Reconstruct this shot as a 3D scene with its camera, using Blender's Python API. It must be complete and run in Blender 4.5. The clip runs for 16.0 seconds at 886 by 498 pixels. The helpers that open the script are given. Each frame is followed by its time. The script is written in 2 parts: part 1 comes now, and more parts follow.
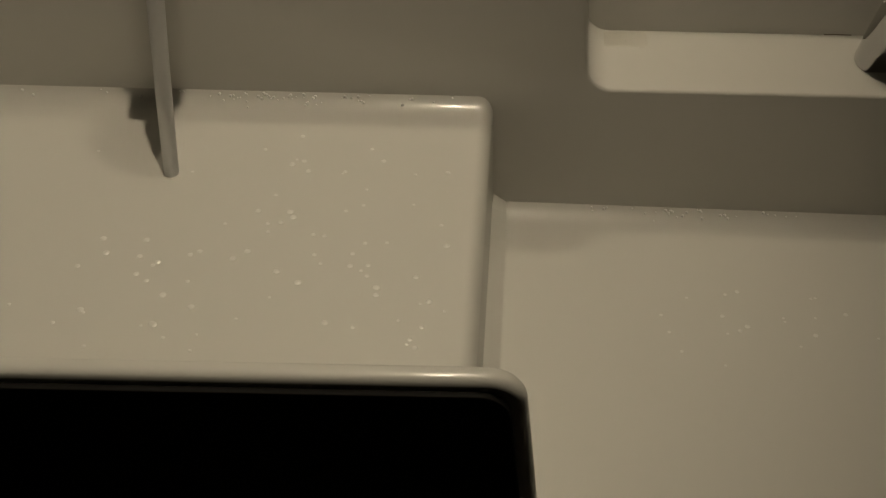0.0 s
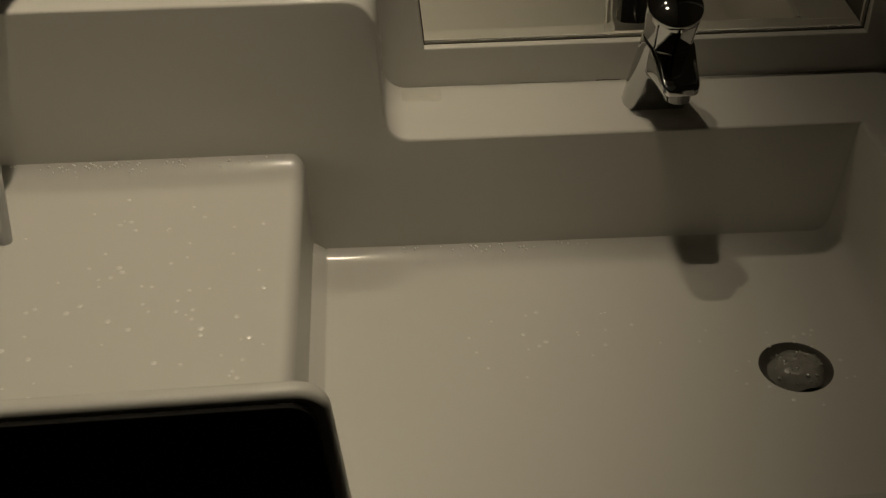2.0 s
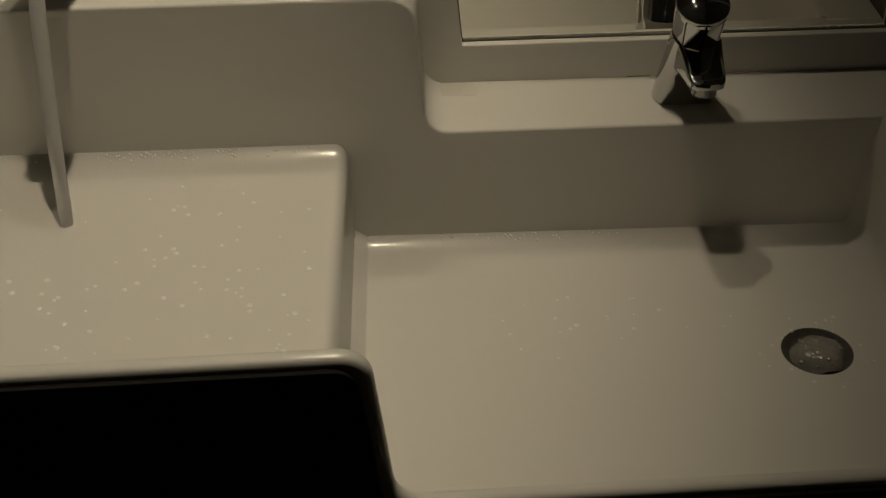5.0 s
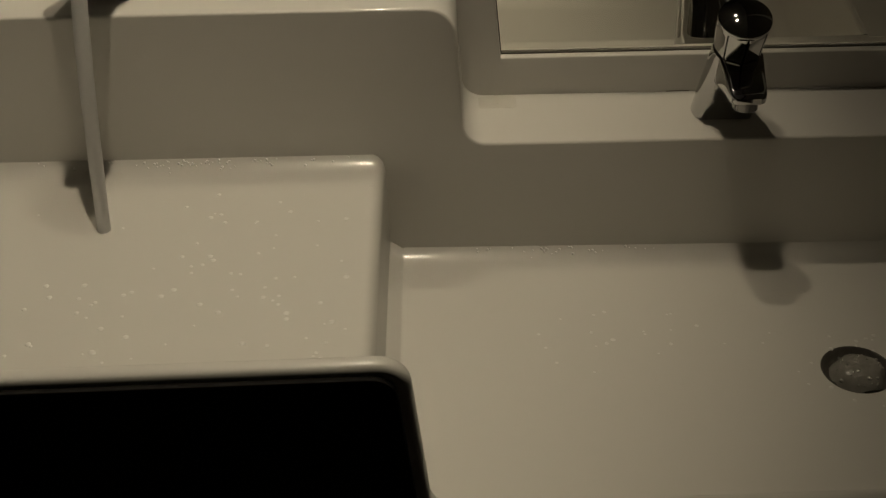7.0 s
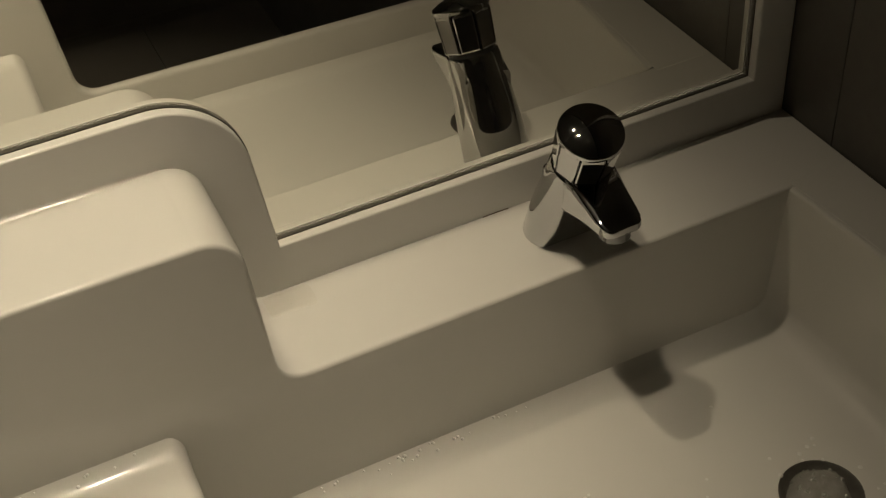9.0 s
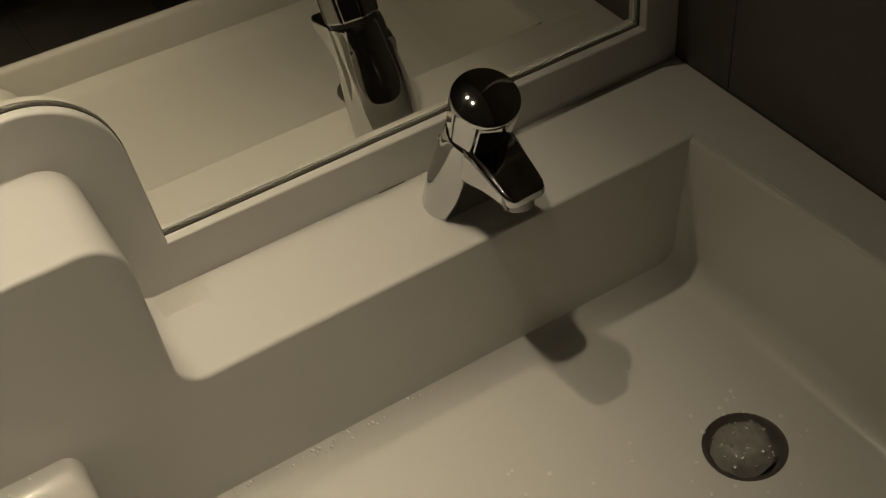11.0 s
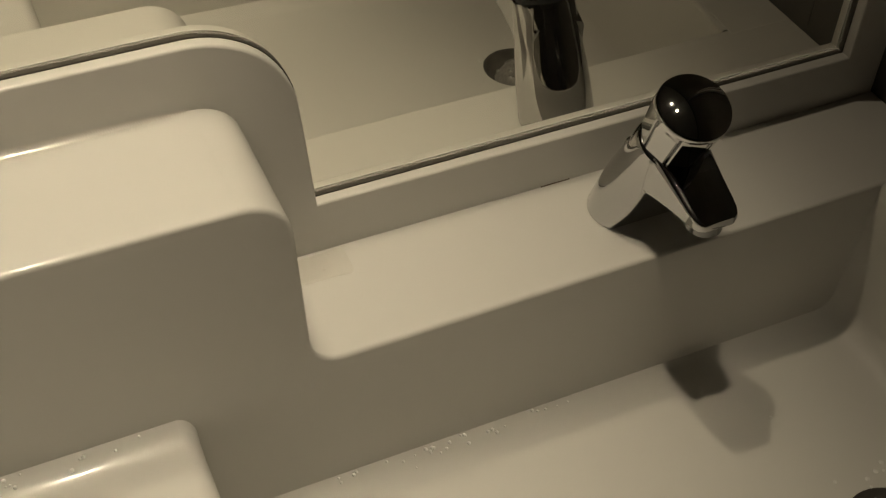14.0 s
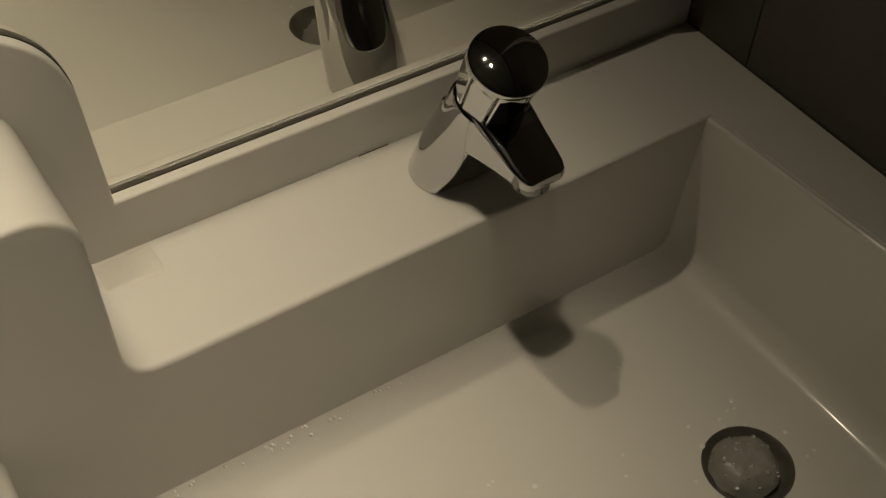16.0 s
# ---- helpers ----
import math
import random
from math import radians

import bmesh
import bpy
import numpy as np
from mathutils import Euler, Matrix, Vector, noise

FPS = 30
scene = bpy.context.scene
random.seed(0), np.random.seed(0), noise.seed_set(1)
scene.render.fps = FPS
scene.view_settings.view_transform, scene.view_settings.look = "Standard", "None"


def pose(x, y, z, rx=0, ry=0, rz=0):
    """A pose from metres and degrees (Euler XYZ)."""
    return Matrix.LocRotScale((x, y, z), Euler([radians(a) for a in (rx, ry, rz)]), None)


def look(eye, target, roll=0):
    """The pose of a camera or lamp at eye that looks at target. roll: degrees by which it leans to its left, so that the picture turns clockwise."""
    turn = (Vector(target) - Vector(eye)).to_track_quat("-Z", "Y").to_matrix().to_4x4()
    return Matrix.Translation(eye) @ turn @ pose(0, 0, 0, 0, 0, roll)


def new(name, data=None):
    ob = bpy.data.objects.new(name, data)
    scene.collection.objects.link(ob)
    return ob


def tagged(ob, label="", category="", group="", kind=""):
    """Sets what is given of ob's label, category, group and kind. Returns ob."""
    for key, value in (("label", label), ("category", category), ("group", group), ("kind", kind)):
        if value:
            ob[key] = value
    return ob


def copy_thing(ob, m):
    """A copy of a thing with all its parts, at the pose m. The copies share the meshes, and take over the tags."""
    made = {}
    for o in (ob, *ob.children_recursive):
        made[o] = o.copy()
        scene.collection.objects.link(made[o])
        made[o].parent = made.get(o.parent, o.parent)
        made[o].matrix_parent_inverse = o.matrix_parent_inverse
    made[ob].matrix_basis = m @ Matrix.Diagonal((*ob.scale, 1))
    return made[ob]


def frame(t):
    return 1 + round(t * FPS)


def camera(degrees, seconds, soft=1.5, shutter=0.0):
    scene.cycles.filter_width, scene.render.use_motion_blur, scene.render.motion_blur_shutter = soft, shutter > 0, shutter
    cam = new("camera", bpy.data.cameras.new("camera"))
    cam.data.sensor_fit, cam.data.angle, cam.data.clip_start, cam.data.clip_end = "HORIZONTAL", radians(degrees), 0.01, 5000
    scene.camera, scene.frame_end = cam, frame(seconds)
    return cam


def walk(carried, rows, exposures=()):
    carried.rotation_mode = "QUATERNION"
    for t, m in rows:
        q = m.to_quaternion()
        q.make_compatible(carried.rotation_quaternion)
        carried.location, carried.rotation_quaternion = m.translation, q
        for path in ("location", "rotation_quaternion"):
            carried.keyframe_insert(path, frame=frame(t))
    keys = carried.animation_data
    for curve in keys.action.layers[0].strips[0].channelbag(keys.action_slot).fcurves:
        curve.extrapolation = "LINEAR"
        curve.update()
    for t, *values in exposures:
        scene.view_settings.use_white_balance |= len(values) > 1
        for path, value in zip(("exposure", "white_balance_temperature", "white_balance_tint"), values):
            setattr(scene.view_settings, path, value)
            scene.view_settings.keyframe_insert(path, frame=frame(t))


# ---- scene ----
cam = camera(39.8, 16.0, soft=1.3)

PATH = [
    (0, (-0.069, -0.936, 0.628), (-0.189, 0.558, -0.696), -1.2),
    (0.5, (-0.064, -0.98, 0.658), (-0.067, 0.605, -0.561), -1.1),
    (1, (-0.049, -1.032, 0.649), (-0.062, 0.55, -0.573), -3.0),
    (1.5, (-0.029, -1.042, 0.661), (-0.018, 0.559, -0.538), -2.3),
    (2, (-0.013, -1.042, 0.673), (0.075, 0.531, -0.56), -0.6),
    (2.5, (-0.002, -1.057, 0.667), (0.111, 0.518, -0.561), -0.3),
    (3, (0.002, -1.065, 0.681), (0.127, 0.492, -0.568), 0.2),
    (3.5, (-0.008, -1.085, 0.692), (0.114, 0.455, -0.578), 0.5),
    (4, (0.0, -1.1, 0.691), (0.097, 0.461, -0.556), -0.3),
    (4.5, (0.001, -1.102, 0.695), (0.053, 0.483, -0.524), -1.2),
    (5, (-0.017, -1.103, 0.691), (0.014, 0.481, -0.529), -1.4),
    (7.5, (-0.033, -1.104, 0.679), (-0.043, 0.505, -0.509), -1.4),
    (8, (-0.043, -1.041, 0.681), (0.032, 0.563, -0.511), -1.0),
    (8.5, (-0.077, -0.904, 0.675), (0.124, 0.7, -0.503), -5.0),
    (9, (-0.135, -0.669, 0.695), (0.435, 0.736, -0.609), -5.3),
    (9.5, (-0.147, -0.616, 0.662), (0.347, 0.729, -0.734), -10.5),
    (10, (-0.116, -0.631, 0.684), (0.559, 0.654, -0.691), -6.7),
    (12.5, (-0.123, -0.613, 0.672), (0.521, 0.701, -0.691), -3.5),
    (13, (-0.17, -0.598, 0.68), (0.39, 0.78, -0.656), -3.8),
    (13.5, (-0.172, -0.556, 0.663), (0.446, 0.79, -0.681), -1.2),
    (14, (-0.168, -0.52, 0.642), (0.456, 0.763, -0.76), 2.2),
    (14.5, (-0.217, -0.479, 0.632), (0.308, 0.818, -0.797), 2.3),
    (15, (-0.197, -0.491, 0.638), (0.386, 0.82, -0.756), 1.5),
    (15.5, (-0.163, -0.489, 0.62), (0.593, 0.685, -0.813), 6.4),
    (16, (-0.127, -0.478, 0.619), (0.688, 0.623, -0.838), 3.7),
]
walk(cam, [(t, look(eye, target, roll)) for t, eye, target, roll in PATH], ((0, -0.46), (0.5, -0.60), (1.0, -0.57), (2.0, -0.49), (3.0, -0.42), (5.0, -0.42), (7.5, -0.44), (8.0, -0.40), (8.7, 0.24), (10.0, 0.17), (13.0, 0.14), (13.5, 0.21), (14.0, 0.21), (14.5, 0.27), (15.0, 0.22), (15.5, 0.12), (16.0, 0.17)))

# ---------------------------------------------------------------- light
world = bpy.data.worlds.new("room_air")
world.use_nodes = True
world.node_tree.nodes["Background"].inputs[0].default_value = (0.9, 0.8, 0.65, 1)
world.node_tree.nodes["Background"].inputs[1].default_value = 0.0
scene.world = world
scene.view_settings.exposure = 0.0


def spot_lamp(name, eye, target, power, cone, size, colour):
    """A spot lamp at eye, aimed at target."""
    lamp = bpy.data.lights.new(name, "SPOT")
    lamp.energy, lamp.spot_size, lamp.spot_blend, lamp.shadow_soft_size, lamp.color = power, radians(cone), 0.9, size, colour
    ob = new(name, lamp)
    ob.matrix_world = look(eye, target)
    return ob


# one ceiling spot over the trough; added lamp behind the mirror imitates its reflection
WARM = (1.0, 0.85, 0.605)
spot_lamp("ceiling_spot", (-0.10, -0.115, 1.78), (-0.31, -0.05, 0.0), 56.0, 49.5, 0.021, WARM)
# added lamp at the ceiling spot's mirror image, no source of its own
spot_lamp("added_bounce_lamp", (-0.10, 0.345, 1.78), (-0.24, -0.02, 0.0), 700.0, 62.0, 0.021, WARM)


# ---------------------------------------------------------------- materials
def material(name, colour, rough=0.4, metal=0.0, var=0.06, scale=8.0, bump=0.0, bump_scale=60.0, coat=0.0, spec=0.5):
    """Principled surface with two scales of colour variation, uneven gloss and fine relief."""
    m = bpy.data.materials.new(name)
    m.use_nodes = True
    nt = m.node_tree
    b = nt.nodes["Principled BSDF"]
    b.inputs["Metallic"].default_value = metal
    b.inputs["Specular IOR Level"].default_value = spec
    b.inputs["Coat Weight"].default_value = coat
    pos = nt.nodes.new("ShaderNodeTexCoord")

    def tex(s, detail):
        n = nt.nodes.new("ShaderNodeTexNoise")
        n.inputs["Scale"].default_value, n.inputs["Detail"].default_value = s, detail
        nt.links.new(pos.outputs["Object"], n.inputs["Vector"])
        return n.outputs["Fac"]

    def span(sock, lo, hi):
        n = nt.nodes.new("ShaderNodeMapRange")
        n.inputs["From Min"].default_value, n.inputs["From Max"].default_value = 0.15, 0.85
        n.inputs["To Min"].default_value, n.inputs["To Max"].default_value = lo, hi
        nt.links.new(sock, n.inputs["Value"])
        return n.outputs["Result"]

    mix = nt.nodes.new("ShaderNodeMix")
    mix.data_type = "RGBA"
    mix.inputs["A"].default_value = (*[c * (1 - var) for c in colour], 1)
    mix.inputs["B"].default_value = (*[min(1, c * (1 + var)) for c in colour], 1)
    add = nt.nodes.new("ShaderNodeMath")
    add.operation = "MULTIPLY_ADD"
    nt.links.new(span(tex(scale, 4), 0, 0.6), add.inputs[0])
    add.inputs[1].default_value = 1.0
    nt.links.new(span(tex(scale * 14, 3), 0, 0.4), add.inputs[2])
    nt.links.new(add.outputs[0], mix.inputs["Factor"])
    nt.links.new(mix.outputs["Result"], b.inputs["Base Color"])
    nt.links.new(span(tex(scale * 2.3, 5), rough * 0.85, rough * 1.15), b.inputs["Roughness"])
    if bump:
        bn = nt.nodes.new("ShaderNodeBump")
        bn.inputs["Strength"].default_value, bn.inputs["Distance"].default_value = bump, 0.001
        nt.links.new(tex(bump_scale, 4), bn.inputs["Height"])
        nt.links.new(bn.outputs["Normal"], b.inputs["Normal"])
    return m


def water_material(name, tint):
    m = bpy.data.materials.new(name)
    m.use_nodes = True
    b = m.node_tree.nodes["Principled BSDF"]
    b.inputs["Base Color"].default_value = (*tint, 1)
    b.inputs["Roughness"].default_value = 0.02
    b.inputs["IOR"].default_value = 1.33
    b.inputs["Transmission Weight"].default_value = 1.0
    return m


SURFACE = material("white_solid_surface", (0.70, 0.685, 0.65), 0.38, 0, 0.012, 5, 0.0, 25, coat=0.3, spec=0.45)
SURFACE.node_tree.nodes["Principled BSDF"].inputs["Coat Roughness"].default_value = 0.10
CHROME = material("chrome", (0.52, 0.52, 0.52), 0.05, 1.0, 0.02, 30)
DARK_CHROME = material("dark_chrome", (0.24, 0.24, 0.24), 0.08, 1.0, 0.05, 30)
DULL = material("dull_dark_steel", (0.15, 0.14, 0.125), 0.35, 0.4, 0.45, 90)
MIRROR = material("mirror_silver", (0.885, 0.875, 0.81), 0.003, 1.0, 0.004, 3)
# silver lets a little through, so the added lamp shines out of the mirror
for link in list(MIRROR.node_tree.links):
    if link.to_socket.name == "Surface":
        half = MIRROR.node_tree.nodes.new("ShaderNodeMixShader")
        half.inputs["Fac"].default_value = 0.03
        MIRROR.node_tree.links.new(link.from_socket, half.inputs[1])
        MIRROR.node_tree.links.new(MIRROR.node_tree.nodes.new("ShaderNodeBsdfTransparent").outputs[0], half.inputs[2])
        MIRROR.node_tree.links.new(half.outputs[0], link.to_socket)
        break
# see-through backing that lets the added lamp's light pass
CLEAR = bpy.data.materials.new("clear_back_for_lamp")
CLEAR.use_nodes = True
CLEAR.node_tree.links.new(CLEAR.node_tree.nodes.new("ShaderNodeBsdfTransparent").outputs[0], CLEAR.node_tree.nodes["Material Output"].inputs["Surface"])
EDGE = material("mirror_edge_dark", (0.065, 0.058, 0.046), 0.5, 0, 0.2, 40)
SILICONE = material("clear_silicone", (0.645, 0.625, 0.58), 0.3, 0, 0.06, 60, 0.2, 80)
TILE = material("dark_brown_tile", (0.095, 0.086, 0.074), 0.40, 0, 0.25, 6, 0.15, 90)
FLOOR_TILE = material("grey_brown_floor_tile", (0.30, 0.275, 0.24), 0.45, 0, 0.2, 6, 0.15, 90)
GROUT = material("dark_grout", (0.03, 0.028, 0.026), 0.9, 0, 0.2, 50)
PLAIN_BLACK = material("plain_black", (0.012, 0.011, 0.010), 0.7, 0, 0.2, 20, spec=0.1)
PLASTER = material("grey_plaster", (0.10, 0.095, 0.09), 0.9, 0, 0.1, 4, 0.2, 60)
# near-white colour stands in for the glints on clear bubbles
BEAD = material("whitened_bead", (0.93, 0.92, 0.89), 0.30, 0, 0.01, 40)
BEAD.node_tree.nodes["Principled BSDF"].inputs["IOR"].default_value = 3.0
CEILING = material("grey_ceiling_paint", (0.34, 0.33, 0.31), 0.9, 0, 0.06, 4, 0.1, 60)
COVE = material("glossy_sealant", (0.72, 0.70, 0.65), 0.14, 0, 0.04, 30)
DROP = material("wet_bead", (0.80, 0.785, 0.75), 0.30, 0, 0.01, 40)
FOAM = material("foam_bubble", (0.33, 0.325, 0.30), 0.22, 0, 0.05, 40)
# index set far above water's, to strengthen the lamp's glints
FOAM.node_tree.nodes["Principled BSDF"].inputs["IOR"].default_value = 4.0
DROP.node_tree.nodes["Principled BSDF"].inputs["IOR"].default_value = 3.2
DARK = material("drain_dark", (0.02, 0.02, 0.02), 0.3, 0, 0.2, 40)


# ---------------------------------------------------------------- mesh helpers
def finish(name, bm, mat, smooth=40):
    bmesh.ops.recalc_face_normals(bm, faces=bm.faces)
    me = bpy.data.meshes.new(name)
    for f in bm.faces:
        f.smooth = True
    for e in bm.edges:
        if len(e.link_faces) == 2 and e.calc_face_angle(0) > radians(smooth):
            e.smooth = False
    bm.to_mesh(me)
    bm.free()
    me.materials.append(mat)
    return me


def thing(name, label, category, at=(0, 0, 0), group="", kind=""):
    ob = new(name)
    ob.location = at
    ob.empty_display_size = 0.02
    return tagged(ob, label, category, group, kind)


def part(name, bm, mat, parent, label="", smooth=40):
    ob = new(name, finish(name, bm, mat, smooth))
    ob.parent = parent
    return tagged(ob, label)


def box(bm, x0, x1, y0, y1, z0, z1, bevel=0.0, seg=2):
    r = bmesh.ops.create_cube(bm, size=1, matrix=Matrix.Translation(((x0 + x1) / 2, (y0 + y1) / 2, (z0 + z1) / 2)) @ Matrix.Diagonal((x1 - x0, y1 - y0, z1 - z0, 1)))
    if bevel:
        edges = list({e for v in r["verts"] for e in v.link_edges})
        bmesh.ops.bevel(bm, geom=edges, offset=bevel, segments=seg, profile=0.5, affect="EDGES")
    return bm


def rounded(points, n=10):
    """A polyline in the x-z plane from corners (x, z, radius), each rounded."""
    out = []
    for i, (x, z, r) in enumerate(points):
        p = Vector((x, z))
        if r == 0 or i in (0, len(points) - 1):
            out.append(p)
            continue
        a = (Vector(points[i - 1][:2]) - p).normalized()
        b = (Vector(points[i + 1][:2]) - p).normalized()
        half = a.angle(b) / 2
        d = r / math.tan(half)
        c = p + (a + b).normalized() * (r / math.sin(half))
        s, e = p + a * d - c, p + b * d - c
        turn = s.angle_signed(e)
        for k in range(n + 1):
            f = k / n * turn
            out.append(c + Vector((s.x * math.cos(f) + s.y * math.sin(f), -s.x * math.sin(f) + s.y * math.cos(f))))
    return out


def slab(outline, y0, y1, edge=0.0, front_only=True):
    """An outline in the x-z plane made into a slab between y0 and y1, its front edges rounded."""
    bm = bmesh.new()
    vs = [bm.verts.new((p.x, y0, p.y)) for p in outline]
    f = bm.faces.new(vs)
    r = bmesh.ops.extrude_face_region(bm, geom=[f])
    moved = [g for g in r["geom"] if isinstance(g, bmesh.types.BMVert)]
    bmesh.ops.translate(bm, verts=moved, vec=(0, y1 - y0, 0))
    if edge:
        es = [e for e in bm.edges if all(abs(v.co.y - y0) < 1e-6 for v in e.verts)]
        if not front_only:
            es += [e for e in bm.edges if all(abs(v.co.y - y1) < 1e-6 for v in e.verts)]
        bmesh.ops.bevel(bm, geom=es, offset=edge, segments=4, profile=0.5, affect="EDGES")
    return bm


def loft(rings, cap=True):
    bm = bmesh.new()
    vs = [[bm.verts.new(p) for p in ring] for ring in rings]
    n = len(rings[0])
    for a, b in zip(vs, vs[1:]):
        for k in range(n):
            bm.faces.new((a[k], a[(k + 1) % n], b[(k + 1) % n], b[k]))
    if cap:
        bm.faces.new(vs[0])
        bm.faces.new(list(reversed(vs[-1])))
    return bm


def ring(radius, z, n=40, m=None):
    m = m or Matrix()
    return [m @ Vector((radius * math.cos(2 * math.pi * k / n), radius * math.sin(2 * math.pi * k / n), z)) for k in range(n)]


# ---------------------------------------------------------------- plan of the wash unit
Z_L, Z_R = 0.1545, -0.002          # tap ledges
F_L, F_R = -0.0225, -0.1460      # bowl floors
FALL = 0.010                     # fall of the lower floor towards the waste, per metre
RIM_L, RIM_R = 0.0745, -0.091   # front rims
X_STEP, X_BOWL, X_FOOT, X_FRONT = -0.012, -0.0955, -0.0945, -0.055
X_W, X_E = -0.80, 0.547        # ends
X_IN = 0.476                   # inner side of the right rim
Y_BACK, Y_IN, Y_OUT = 0.103, -0.415, -0.431
Z_MIR = 0.044                  # height of the splashback strip
FLOOR_Z = -0.86

unit = thing("wash_trough", "white moulded solid-surface wash trough with two stepped bowls", "wash basin", (0, -0.2, FLOOR_Z))
unit.matrix_parent_inverse.identity()


def upart(name, bm, mat, label="", smooth=40):
    bmesh.ops.translate(bm, verts=bm.verts, vec=(0, 0.2, -FLOOR_Z))
    return part(name, bm, mat, unit, label, smooth)


# ledge block with the upright back face of the bowls
outline = rounded([(X_W, -0.20, 0), (X_W, Z_L, 0), (X_STEP - 0.005, Z_L, 0.032), (X_STEP + 0.003, Z_R, 0.024), (X_E, Z_R, 0), (X_E, -0.20, 0)], 12)
upart("tap_ledge", slab(outline, 0.0, Y_BACK + 0.004, 0.0035), SURFACE)

# splashback strip that follows the step
lower = rounded([(X_W, Z_L - 0.01, 0), (X_STEP - 0.01, Z_L - 0.01, 0.03), (X_STEP - 0.01, Z_R - 0.01, 0.02), (X_E, Z_R - 0.01, 0)], 12)
upper = rounded([(X_W, Z_L + 0.047, 0), (0.0190, Z_L + 0.047, 0.072), (0.0335, Z_MIR, 0.0), (0.508, Z_MIR, 0.0), (0.508, 1.505, 0), (X_E, 1.505, 0)], 16)
upart("splashback", slab(upper + [Vector((X_E, Z_R - 0.01))] + lower[::-1][1:], Y_BACK, 0.1225, 0.0022), SURFACE)


def skew(bm):
    """Front sheared to fit the camera's view, deeper from back to front at left."""
    for v in bm.verts:
        if v.co.x > -0.09 and v.co.z < -0.03:
            v.co.z -= FALL * (v.co.x + 0.09) * min(1.0, (-0.03 - v.co.z) / 0.09)
        if v.co.x > 0.42:
            v.co.x += 0.065 * max(0.0, -v.co.y) * min(1.0, max(0.0, (v.co.z - F_R) / 0.14)) * max(0.0, min(1.0, (X_E - v.co.x) / 0.06))
        v.co.y += 0.026 * (v.co.x + 0.05) * min(1.0, max(0.0, -v.co.y / 0.44))
    return bm


def low(x):
    """Height of the lower floor at x."""
    return F_R - FALL * (x + 0.09)


def cove(u):
    """Height of the hollow cove at a distance u from the back wall."""
    a = math.asin(math.sin(radians(50)) * max(0.0, 1 - u / 0.021))
    return 0.0100 * (1 - math.cos(a)) / (1 - math.cos(radians(50)))


# bowls: one profile swept from back to front, coved into both upright walls
def bowl_mesh(hole):
    hx, hy, hr = hole
    prof = rounded([(X_W, F_L, 0), (X_BOWL, F_L, 0.013), (X_FOOT, F_R + 0.0115, 0.0016), (X_FOOT + 0.0150, F_R, 0.005), (X_IN, F_R, 0.0260), (X_IN, Z_R, 0.004), (X_E, Z_R, 0)], 10)
    flat = [0.315, 0.432]
    pts = []
    for a, b in zip(prof, prof[1:]):
        pts.append(a)
        if abs(a.y - F_R) < 1e-5 and abs(b.y - F_R) < 1e-5 and b.x - a.x > 0.1:
            pts += [Vector((x, F_R)) for x in (0.1, flat[0], flat[1])]
        elif abs(a.y - F_L) < 1e-5 and abs(b.y - F_L) < 1e-5:
            pts += [Vector((x, F_L)) for x in (-0.5, -0.3)]
        elif abs(a.x - X_IN) < 1e-4 and abs(b.x - X_IN) < 1e-4 and b.y - a.y > 0.05:
            pts += [Vector((X_IN, z)) for z in (-0.09, -0.05, -0.02)]
    pts.append(prof[-1])
    normals = []
    for i in range(len(pts)):
        a, b = pts[max(i - 1, 0)], pts[min(i + 1, len(pts) - 1)]
        d = (b - a).normalized()
        normals.append(Vector((-d.y, d.x)))
    wide, tall = 0.021, 0.0100
    # hollow cove that meets the upright wall at a crease
    rows = []
    for k in range(9):
        a = radians(50) * (1 - k / 8)
        rows.append((-wide * (1 - math.sin(a) / math.sin(radians(50))), tall * (1 - math.cos(a)) / (1 - math.cos(radians(50)))))
    ys = [(y, d) for y, d in rows]
    mids = [-0.10, hy + 0.0585, hy - 0.0585, -0.34]
    ys += [(y, 0.0) for y in mids]
    ys += [(Y_IN - y, d) for y, d in reversed(rows)]
    bm = bmesh.new()
    grid = []
    for y, d in ys:
        line = []
        for p, n in zip(pts, normals):
            k = d
            if p.x > X_IN - 0.002:
                k = d * max(0.0, min(1.0, (Z_R - 0.004 - p.y) / 0.12))
            q = p + Vector((n.x * 0.1 if p.x < 0.0 else n.x, n.y)) * k
            line.append(bm.verts.new((q.x, y, q.y)))
        grid.append(line)
    for j in range(len(ys) - 1):
        for i in range(len(pts) - 1):
            c = [grid[j][i], grid[j][i + 1], grid[j + 1][i + 1], grid[j + 1][i]]
            if abs(pts[i].x - flat[0]) < 1e-6 and abs(ys[j][0] - mids[1]) < 1e-6:
                n = 40
                circ = [bm.verts.new((hx + hr * math.cos(2 * math.pi * k / n), hy + hr * math.sin(2 * math.pi * k / n), F_R)) for k in range(n)]
                # corners in turn: +x+y, -x+y, -x-y, +x-y
                cor = [c[1], c[0], c[3], c[2]]
                for k in range(n):
                    bm.faces.new((circ[k], circ[(k + 1) % n], cor[k * 4 // n]))
                for q in range(4):
                    bm.faces.new((cor[q], circ[((q + 1) * n // 4) % n], cor[(q + 1) % 4]))
                continue
            bm.faces.new(c)
    return bm


HOLE = (0.3755, -0.2060, 0.0360)
upart("twin_bowl", skew(bowl_mesh(HOLE)), SURFACE, smooth=35)

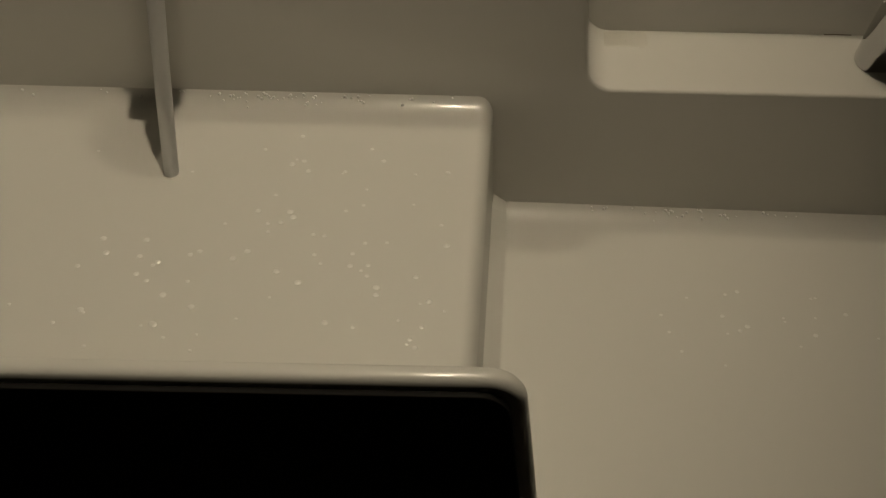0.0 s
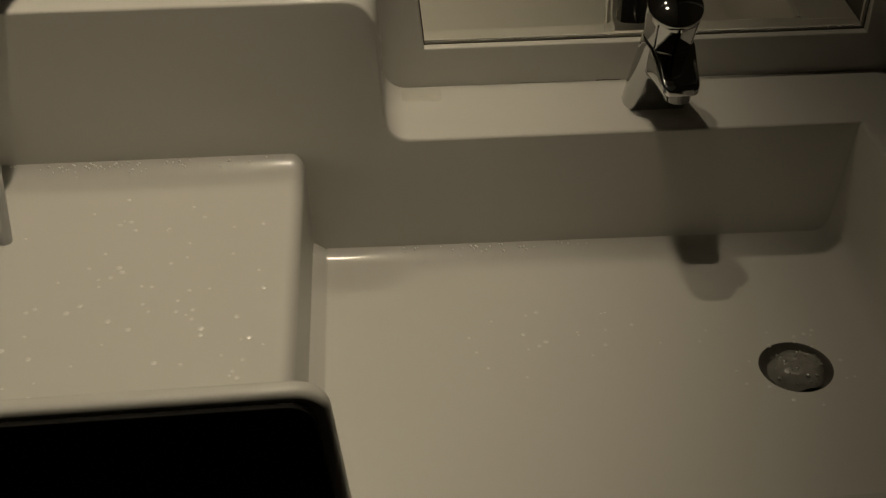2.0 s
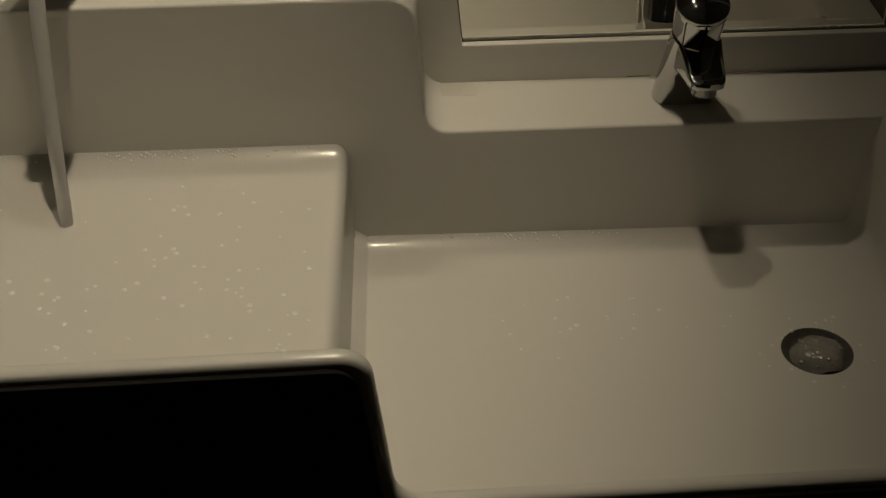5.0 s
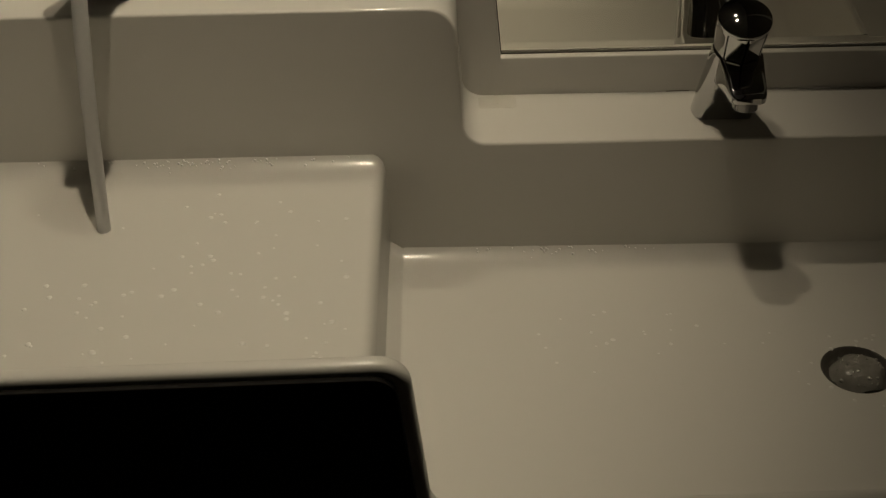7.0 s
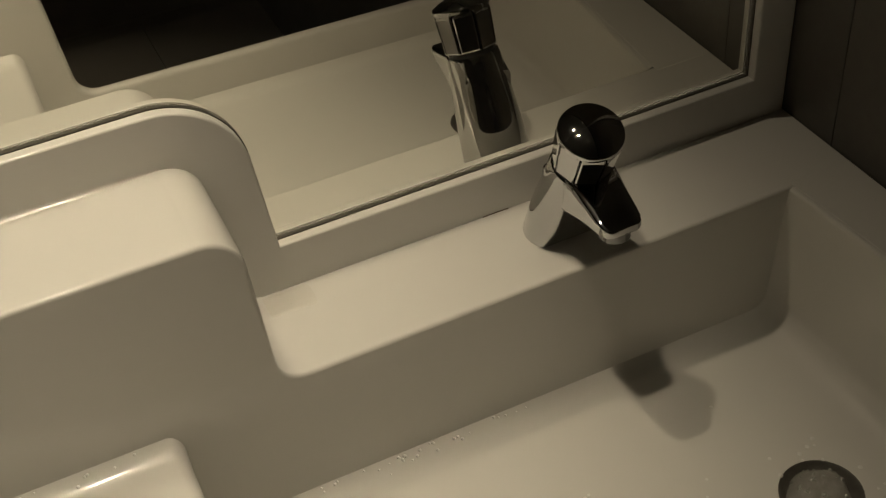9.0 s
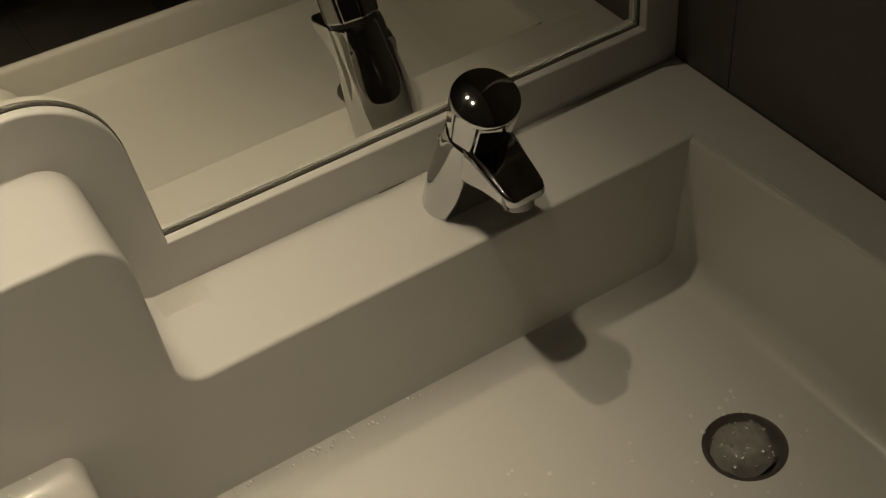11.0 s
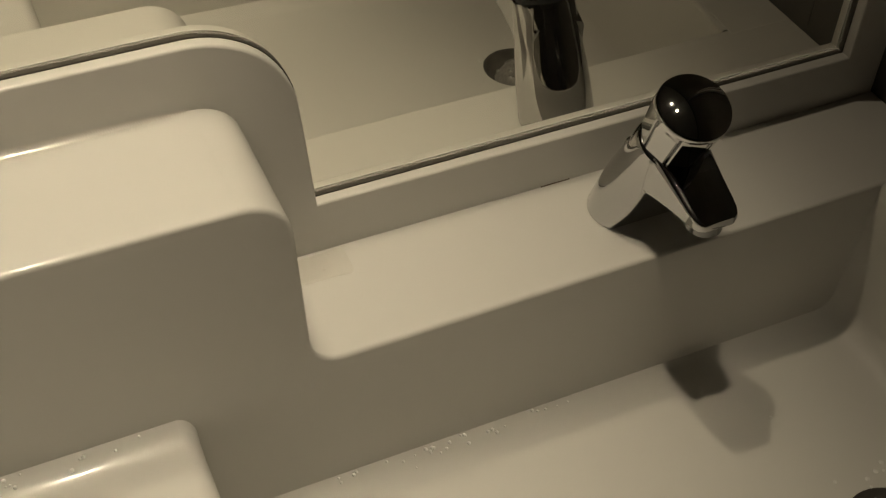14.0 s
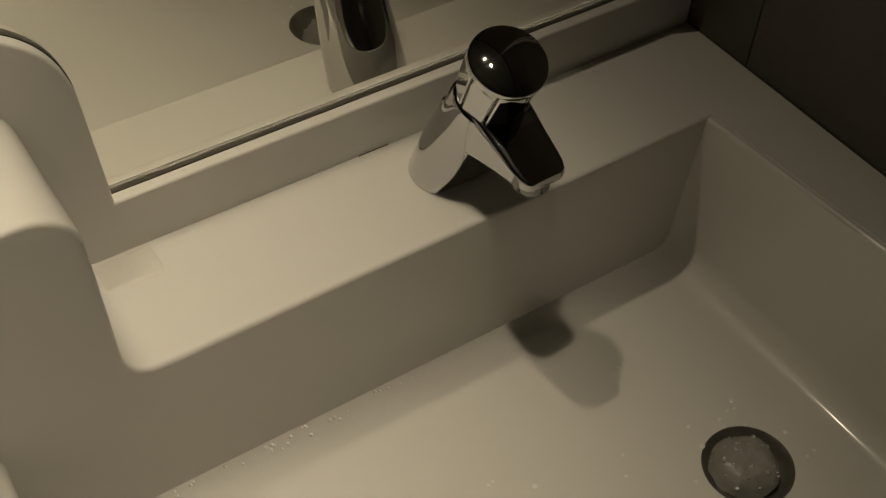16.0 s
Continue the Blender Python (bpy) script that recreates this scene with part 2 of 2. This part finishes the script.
# glossy sealed cove where the upper ledge meets the splashback
rows = []
for x, c in ((X_W, 0.0055), (-0.6, 0.0052), (-0.4, 0.0055), (-0.2, 0.0050), (-0.09, 0.0035), (X_STEP - 0.034, 0.0006)):
    loop = [(x, Y_BACK + 0.0005, Z_L - 0.0005)]
    for k in range(9):
        a = k / 8 * math.pi / 2
        loop.append((x, Y_BACK - c * (1 - math.sin(a)), Z_L + c * (1 - math.cos(a))))
    rows.append(loop)
upart("sealed_cove", loft(rows), COVE, "glossy sealed cove along the ledge", 30)

# right-hand rim and left end
rim = box(bmesh.new(), X_IN + 0.0055, X_E, Y_OUT, 0.008, -0.20, Z_R + 0.0004, 0.0003, 1)
for v in rim.verts:
    if v.co.x < 0.5:
        v.co.x += 0.065 * max(0.0, -v.co.y)
upart("end_rim", rim, SURFACE)
upart("end_wall", box(bmesh.new(), X_W - 0.03, X_W + 0.002, Y_OUT, Y_BACK, -0.20, Z_L, 0.004, 3), SURFACE)

# front wall with the stepped rim
outline = rounded([(X_W, -0.20, 0), (X_W, RIM_L, 0), (X_FRONT - 0.006, RIM_L, 0.026), (X_FRONT + 0.009, RIM_R, 0.026), (X_IN, RIM_R, 0), (X_IN, -0.20, 0)], 12)
upart("front_wall", skew(slab(outline, Y_OUT, Y_IN, 0.0065, False)), SURFACE)

# near-black apron over the front wall, from just below the rim
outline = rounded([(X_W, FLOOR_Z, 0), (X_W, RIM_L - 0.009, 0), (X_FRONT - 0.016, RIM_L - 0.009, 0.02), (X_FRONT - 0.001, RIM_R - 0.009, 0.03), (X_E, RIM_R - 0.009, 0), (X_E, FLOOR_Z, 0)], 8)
upart("apron_panel", skew(slab(outline, Y_OUT - 0.005, Y_OUT + 0.001, 0.001)), PLAIN_BLACK, "black apron panel")

# ---------------------------------------------------------------- room shell
def shell(name, x0, x1, y0, y1, z0, z1, mat, label, category="wall"):
    ob = new(name, finish(name, box(bmesh.new(), x0, x1, y0, y1, z0, z1), mat))
    return tagged(ob, label, category, kind="structure")


# unseen black walls, added to box in the lamp behind the mirror
shell("wall_back", -1.6, X_E, 0.124, 0.60, FLOOR_Z, Z_R, PLAIN_BLACK, "black wall below the mirror, deepened under the added lamp")
shell("lamp_void_wall", -1.6, X_E + 0.2, 0.60, 0.75, FLOOR_Z, 1.80, PLAIN_BLACK, "added black wall around the lamp's void behind the mirror")
shell("wall_west", -1.75, -1.6, -2.6, 0.75, FLOOR_Z, 1.80, PLASTER, "plain dark plastered wall")
shell("wall_south", -1.75, 0.9, -2.75, -2.6, FLOOR_Z, 1.80, TILE, "plain dark brown wall")
shell("floor", -1.75, 0.9, -2.75, 0.75, FLOOR_Z - 0.15, FLOOR_Z, TILE, "dark brown tiled floor", "floor")
shell("ceiling", -1.75, 0.9, -2.75, 0.75, 1.80, 1.95, CEILING, "plain grey painted ceiling", "ceiling")
wall_east = shell("wall_east", X_E + 0.009, 0.9, -2.6, 0.75, FLOOR_Z, 1.80, GROUT, "dark brown tiled side wall beside the trough")

# mirror with the stepped lower edge
mo = rounded([(X_W, 1.50, 0), (X_W, Z_L + 0.047 - 0.003, 0), (0.0160, Z_L + 0.047 - 0.003, 0.072), (0.0305, Z_MIR - 0.003, 0), (0.511, Z_MIR - 0.003, 0), (0.511, 1.50, 0)], 16)
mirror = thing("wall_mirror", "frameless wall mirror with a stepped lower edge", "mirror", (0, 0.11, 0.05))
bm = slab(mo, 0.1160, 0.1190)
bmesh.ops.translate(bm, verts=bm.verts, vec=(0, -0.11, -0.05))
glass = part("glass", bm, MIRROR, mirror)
# all but the front face is clear for the added lamp
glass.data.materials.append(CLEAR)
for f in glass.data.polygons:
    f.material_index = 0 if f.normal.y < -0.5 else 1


# ---------------------------------------------------------------- taps
def make_tap():
    """Self-closing pillar tap, its origin at the middle of the base; leans towards the user."""
    tap = thing("push_tap", "chrome self-closing push tap with short spout on the ledge", "tap", group="taps on the trough")
    lean = Matrix.Rotation(radians(-1.3), 4, "Y") @ Matrix.Rotation(radians(22.2), 4, "X")
    top = lean @ Matrix.Translation((0, 0, 0.0152)) @ Matrix.Diagonal((0.94, 0.94, 1.0, 1.0))
    # leaning body, cut level at the base
    rings = []
    for h, r in ((0.0, 0.0330), (0.002, 0.0336), (0.035, 0.0310), (0.07, 0.0280), (0.1005, 0.0258), (0.1045, 0.0245)):
        loop = ring(r, h, 72)
        for p in loop:
            p.y = max(p.y, -0.0195)
        loop = [lean @ p for p in loop]
        if h < 0.003:
            for p in loop:
                p.z = h
        rings.append(loop)
    part("body", loft(rings), CHROME, tap, "", 22)
    # spout: wedge reaching forward and down from the body
    rings = []
    for y, zt, zb, w in ((-0.012, 0.086, 0.050, 0.0228), (-0.03, 0.094, 0.053, 0.0234), (-0.050, 0.0965, 0.0580, 0.0230), (-0.075, 0.0865, 0.0630, 0.0208), (-0.091, 0.0800, 0.0655, 0.0195), (-0.098, 0.0774, 0.0662, 0.0182), (-0.1025, 0.0755, 0.0668, 0.0160), (-0.1050, 0.0740, 0.0676, 0.0122)):
        c = (zt + zb) / 2
        h = (zt - zb) / 2
        loop = []
        for sx, sz in ((-1, -1), (1, -1), (1, 1), (-1, 1)):
            r = min(0.006, h * 0.6)
            for k in range(5):
                a = {(-1, -1): math.pi, (1, -1): 1.5 * math.pi, (1, 1): 0.0, (-1, 1): 0.5 * math.pi}[(sx, sz)] + k / 4 * math.pi / 2
                loop.append(Vector((sx * (w - r) + r * math.cos(a), y, c + sz * (h - r) + r * math.sin(a))))
        rings.append(loop)
    part("spout", loft(rings), CHROME, tap)
    m = Matrix.Translation((0, -0.089, 0.0090))
    nozzle = part("outlet_nozzle", loft([ring(0.0120, 0.0470, 32, m), ring(0.0130, 0.0477, 32, m), ring(0.0130, 0.0595, 32, m)]), DARK_CHROME, tap)
    part("aerator", loft([ring(0.0102, 0.0464, 24, m), ring(0.0107, 0.0473, 24, m)]), DARK, nozzle, "dark aerator screen")
    # collar coloured dark as the gap's shade, faceted grip and domed cap
    part("collar", loft([ring(0.0236, 0.086, 40, top), ring(0.0236, 0.097, 40, top)]), DARK, tap, "ring coloured dark for the shade of the gap")
    n, rows = 8, []
    for h, r, g in ((0.0925, 0.0245, 0.96), (0.0940, 0.0262, 0.90), (0.0955, 0.0268, 0.88), (0.127, 0.0290, 0.88), (0.1290, 0.0286, 0.92), (0.1310, 0.0278, 1.0)):
        loop = []
        for k in range(n):
            for f in (0.0, 0.05, 0.11, 0.30, 0.50, 0.70, 0.89, 0.95):
                a = 2 * math.pi * (k + f) / n
                d = 2 * math.pi * (f - 0.5) / n
                flat = 0.955 / math.cos(d) if 0.08 < f < 0.92 else (g if f == 0 else 0.985)
                rr = r * flat if h < 0.1305 else r
                loop.append(top @ Vector((rr * math.cos(a), rr * math.sin(a), h)))
        rows.append(loop)
    knob = part("grip", loft(rows), CHROME, tap, "faceted chrome grip", 12)
    dome = [(0.0282, 0.1305), (0.0287, 0.1322), (0.0286, 0.1340), (0.0280, 0.1353)]
    dome += [(r, 0.1435 - (0.051 - math.sqrt(0.051 ** 2 - r * r))) for r in (0.0268, 0.0240, 0.0200, 0.0155, 0.0105, 0.0055, 0.0008)]
    part("push_button", loft([ring(r, h, 48, top) for r, h in dome]), CHROME, knob)
    return tap


tap = make_tap()
tap.location = (0.2725, 0.057, Z_R)
left_tap = copy_thing(tap, Matrix.Translation((-0.367, 0.057, Z_L)))
tagged(left_tap, "chrome self-closing push tap with water running on the ledge")


# ---------------------------------------------------------------- mirror edge
def strip(path, y, width, depth, closed=False):
    """A thin bar of square section along a path in the x-z plane, laid to the upper left side of it."""
    bm = bmesh.new()
    rows = []
    for i, p in enumerate(path):
        d = (path[min(i + 1, len(path) - 1)] - path[max(i - 1, 0)]).normalized()
        n = Vector((-d.y, d.x))
        q = p + n * width
        rows.append([bm.verts.new(v) for v in ((p.x, y, p.y), (q.x, y, q.y), (q.x, y - depth, q.y), (p.x, y - depth, p.y))])
    for a, b in zip(rows, rows[1:]):
        for k in range(4):
            bm.faces.new((a[k], a[(k + 1) % 4], b[(k + 1) % 4], b[k]))
    bm.faces.new(rows[0])
    bm.faces.new(list(reversed(rows[-1])))
    return bm


edge_path = rounded([(X_W, Z_L + 0.047 - 0.001, 0), (0.0180, Z_L + 0.047 - 0.001, 0.072), (0.0325, Z_MIR - 0.001, 0.001), (0.509, Z_MIR - 0.001, 0.001), (0.509, 1.50, 0)], 16)
# dark bar laid along the gap between splashback and mirror
bm = strip(edge_path, 0.1158, 0.0022, 0.0035)
bmesh.ops.translate(bm, verts=bm.verts, vec=(0, -0.11, -0.05))
part("edge_line", bm, EDGE, mirror, "dark line along the mirror edge")


# ---------------------------------------------------------------- waste fitting and water
HX, HY = HOLE[0], HOLE[1] + 0.0052
waste = thing("basin_waste", "round dark steel waste fitting full of foamy water", "drain", (HX, HY, low(HX)))
dish = [(0.0362, -0.0004), (0.0352, -0.0009), (0.0336, -0.0030), (0.0310, -0.0085), (0.0270, -0.0125), (0.0200, -0.0140), (0.0120, -0.0145), (0.001, -0.0147)]
part("flange", loft([ring(r, z, 48) for r, z in dish], False), DULL, waste)
rng = random.Random(4)


def blob(bm, c, r, squash=1.0, seg=8, rings=5):
    bmesh.ops.create_uvsphere(bm, u_segments=seg, v_segments=rings, radius=r, matrix=Matrix.Translation(c) @ Matrix.Diagonal((1, 1, squash, 1)))


# flattened beads, their dark colour stands for the shade inside strainer holes
bm = bmesh.new()
for k in range(10):
    a = k / 10 * 2 * math.pi
    blob(bm, (0.018 * math.cos(a), 0.018 * math.sin(a), -0.0138), 0.0021, 0.3)
part("strainer_hole", bm, DARK, waste, "dark beads coloured as shaded strainer holes")



def foam(x, y):
    """Height of the foam heaped in the waste, highest towards the back."""
    reach = 0.0275 * (1 + 0.22 * noise.noise(Vector((math.atan2(y - 0.0045, x - 0.0035) * 1.1, 5.0, 0.0))))
    f = min(1.15, math.hypot(x - 0.0035, y - 0.0045) / reach)
    return 0.0022 - 0.0125 * f ** 4.0 + 0.0014 * noise.noise(Vector((x * 150, y * 150, 3.0))) + 0.0007 * noise.noise(Vector((x * 420, y * 420, 8.0)))


rows = []
for k in range(1, 15):
    f = k / 14
    rows.append([(x, y, foam(x, y)) for x, y in ((0.0035 + 0.0280 * f * math.cos(2 * math.pi * a / 48), 0.0045 + 0.0280 * f * math.sin(2 * math.pi * a / 48)) for a in range(48))])
part("wet_foam", loft(rows, True), material("cloudy_foam", (0.28, 0.27, 0.25), 0.2, 0, 0.35, 110, 0.5, 300), waste, "cloudy wet foam standing in the waste")


def drops(name, label, spots, mat, seg=14, sink=0.2):
    """Loose drops and bubbles resting on a surface, in one mesh."""
    bm = bmesh.new()
    for x, y, z, r, sq in spots:
        blob(bm, (x, y, z - r * sq * sink), r, sq, seg, 10)
    ob = new(name, finish(name, bm, mat, 80))
    return tagged(ob, label, "water", kind="stuff")


spots = []
for k in range(42):
    a, d = rng.uniform(0, 2 * math.pi), 0.027 * rng.random() ** 0.35
    x, y = 0.005 + d * math.cos(a), 0.0065 + d * math.sin(a)
    if math.hypot(x, y) < 0.0315:
        spots.append((HX + x, HY + y, low(HX) + max(foam(x, y), -0.008), rng.choice((0.0008, 0.0011, 0.0014, 0.0019, 0.0026)), 0.7))
drops("foam_bubbles", "clear foam bubbles floating in the waste", spots, FOAM)

spots = []
for k in range(105):
    cx, cy, sx, sy = rng.choice(((-0.27, -0.18, 0.09, 0.07), (-0.30, -0.25, 0.10, 0.06), (-0.20, -0.17, 0.06, 0.06), (-0.38, -0.28, 0.08, 0.05), (-0.16, -0.24, 0.04, 0.08)))
    x, y = rng.gauss(cx, sx), rng.gauss(cy, sy)
    if -0.60 < x < -0.115 and -0.39 < y < -0.03:
        spots.append((x, y, F_L, rng.choice((0.0016, 0.0019, 0.0023, 0.0028, 0.0034)), 0.42))
for k in range(26):
    x, y = rng.gauss(0.17, 0.09), rng.gauss(-0.13, 0.03)
    if -0.05 < x < 0.44:
        spots.append((x, min(y, -0.05), low(x), rng.choice((0.0016, 0.0020, 0.0026)), 0.42))
for k in range(16):
    a, d = rng.uniform(0, 6.28), rng.uniform(0.036, 0.06)
    spots.append((HX + d * math.cos(a), HY + d * math.sin(a), low(HX + d * math.cos(a)), rng.choice((0.0016, 0.0020, 0.0026)), 0.42))
drops("water_drops", "clear water drops scattered over the bowl floors", spots, DROP, sink=0.5)

spots = []
for k in range(70):
    x = rng.choice((rng.uniform(-0.62, -0.12), rng.gauss(-0.25, 0.04), rng.gauss(-0.30, 0.035)))
    u = 0.0015 + abs(rng.gauss(0, 0.004))
    if -0.62 < x < -0.12:
        b = rng.choice((0.0008, 0.0011, 0.0015))
        spots.append((x, -u, F_L + cove(u) + b * 0.75, b, 0.9))
for k in range(30):
    x = rng.choice((rng.uniform(-0.04, 0.27), rng.gauss(0.12, 0.05), rng.gauss(0.08, 0.03)))
    u = 0.0015 + abs(rng.gauss(0, 0.0035))
    if -0.05 < x < 0.28:
        b = rng.choice((0.0008, 0.0011, 0.0015))
        spots.append((x, -u, low(x) + cove(u) + b * 0.75, b, 0.9))
drops("crease_bubbles", "bubbles whitened for glints, caught along the foot of the back wall", spots, BEAD)

# running water from the left tap
bm = bmesh.new()
rows = []
top, foot = Vector((-0.367, -0.032, Z_L + 0.058)), Vector((-0.370, -0.114, F_L + 0.0005))
for k in range(25):
    f = k / 24
    c = Vector((top.x + (foot.x - top.x) * f, top.y + (foot.y - top.y) * (math.sqrt(f) * 0.65 + f * 0.35), top.z + (foot.z - top.z) * f))
    r = 0.0078 - 0.0012 * f
    rows.append([c + Vector((r * (1 + 0.06 * noise.noise(Vector((a, f * 6, 1.0)))) * math.cos(a * math.pi / 10), r * math.sin(a * math.pi / 10), 0)) for a in range(20)])
stream_mat = water_material("running_water", (0.78, 0.78, 0.78))
stream_mat.node_tree.nodes["Principled BSDF"].inputs["Roughness"].default_value = 0.3
stream_mat.node_tree.nodes["Principled BSDF"].inputs["Transmission Weight"].default_value = 0.5
stream = new("water_stream", finish("water_stream", loft(rows), stream_mat, 80))
tagged(stream, "smooth stream of water falling from the tap", "water")

# ---------------------------------------------------------------- sealant smear and stain on the ledge
bm = bmesh.new()
rows = []
for z, s in ((Z_R + 0.0001, 1.0), (Z_R + 0.0006, 0.95), (Z_R + 0.0007, 0.8)):
    loop = []
    for k in range(36):
        a = 2 * math.pi * k / 36
        u, v = math.copysign(abs(math.cos(a)) ** 0.45, math.cos(a)), math.copysign(abs(math.sin(a)) ** 0.45, math.sin(a))
        loop.append((0.020 + 0.030 * u * s, 0.087 + 0.0155 * v * s + 0.002 * math.sin(3 * a), z))
    rows.append(loop)
smear = new("sealant_smear", finish("sealant_smear", loft(rows), SILICONE, 80))
tagged(smear, "smeared patch of old clear sealant on the ledge", "sealant")
bm = strip(rounded([(0.219, Z_R + 0.0001, 0), (0.228, Z_R + 0.0003, 0), (0.245, Z_R + 0.0001, 0)]), Y_BACK + 0.0005, 0.0006, 0.0012)
stain = new("sealant_stain", finish("sealant_stain", bm, material("brown_stain", (0.14, 0.10, 0.07), 0.6, 0, 0.3, 90)))
tagged(stain, "brown stained gap in the sealant line", "stain")

# ---------------------------------------------------------------- tiles of wall and floor
def tiles(parent, places, size, mat):
    """Bevelled tiles as objects of their own on one mesh."""
    bm = box(bmesh.new(), -size[0] / 2, size[0] / 2, -size[1] / 2, size[1] / 2, -size[2] / 2, size[2] / 2)
    me = finish("tile", bm, mat)
    for p in places:
        ob = new("tile", me)
        ob.location = p
        ob.parent = parent


floor = bpy.data.objects["floor"]
tiles(wall_east, [(X_E + 0.005, 0.183 - 0.302 * i, FLOOR_Z + 0.301 + 0.602 * k) for i in range(9) for k in range(4)], (0.008, 0.3008, 0.6008), TILE)
tiles(floor, [(0.40 - 0.302 * i, -0.62 - 0.302 * j, FLOOR_Z + 0.003) for i in range(7) for j in range(6)], (0.3004, 0.3004, 0.006), FLOOR_TILE)
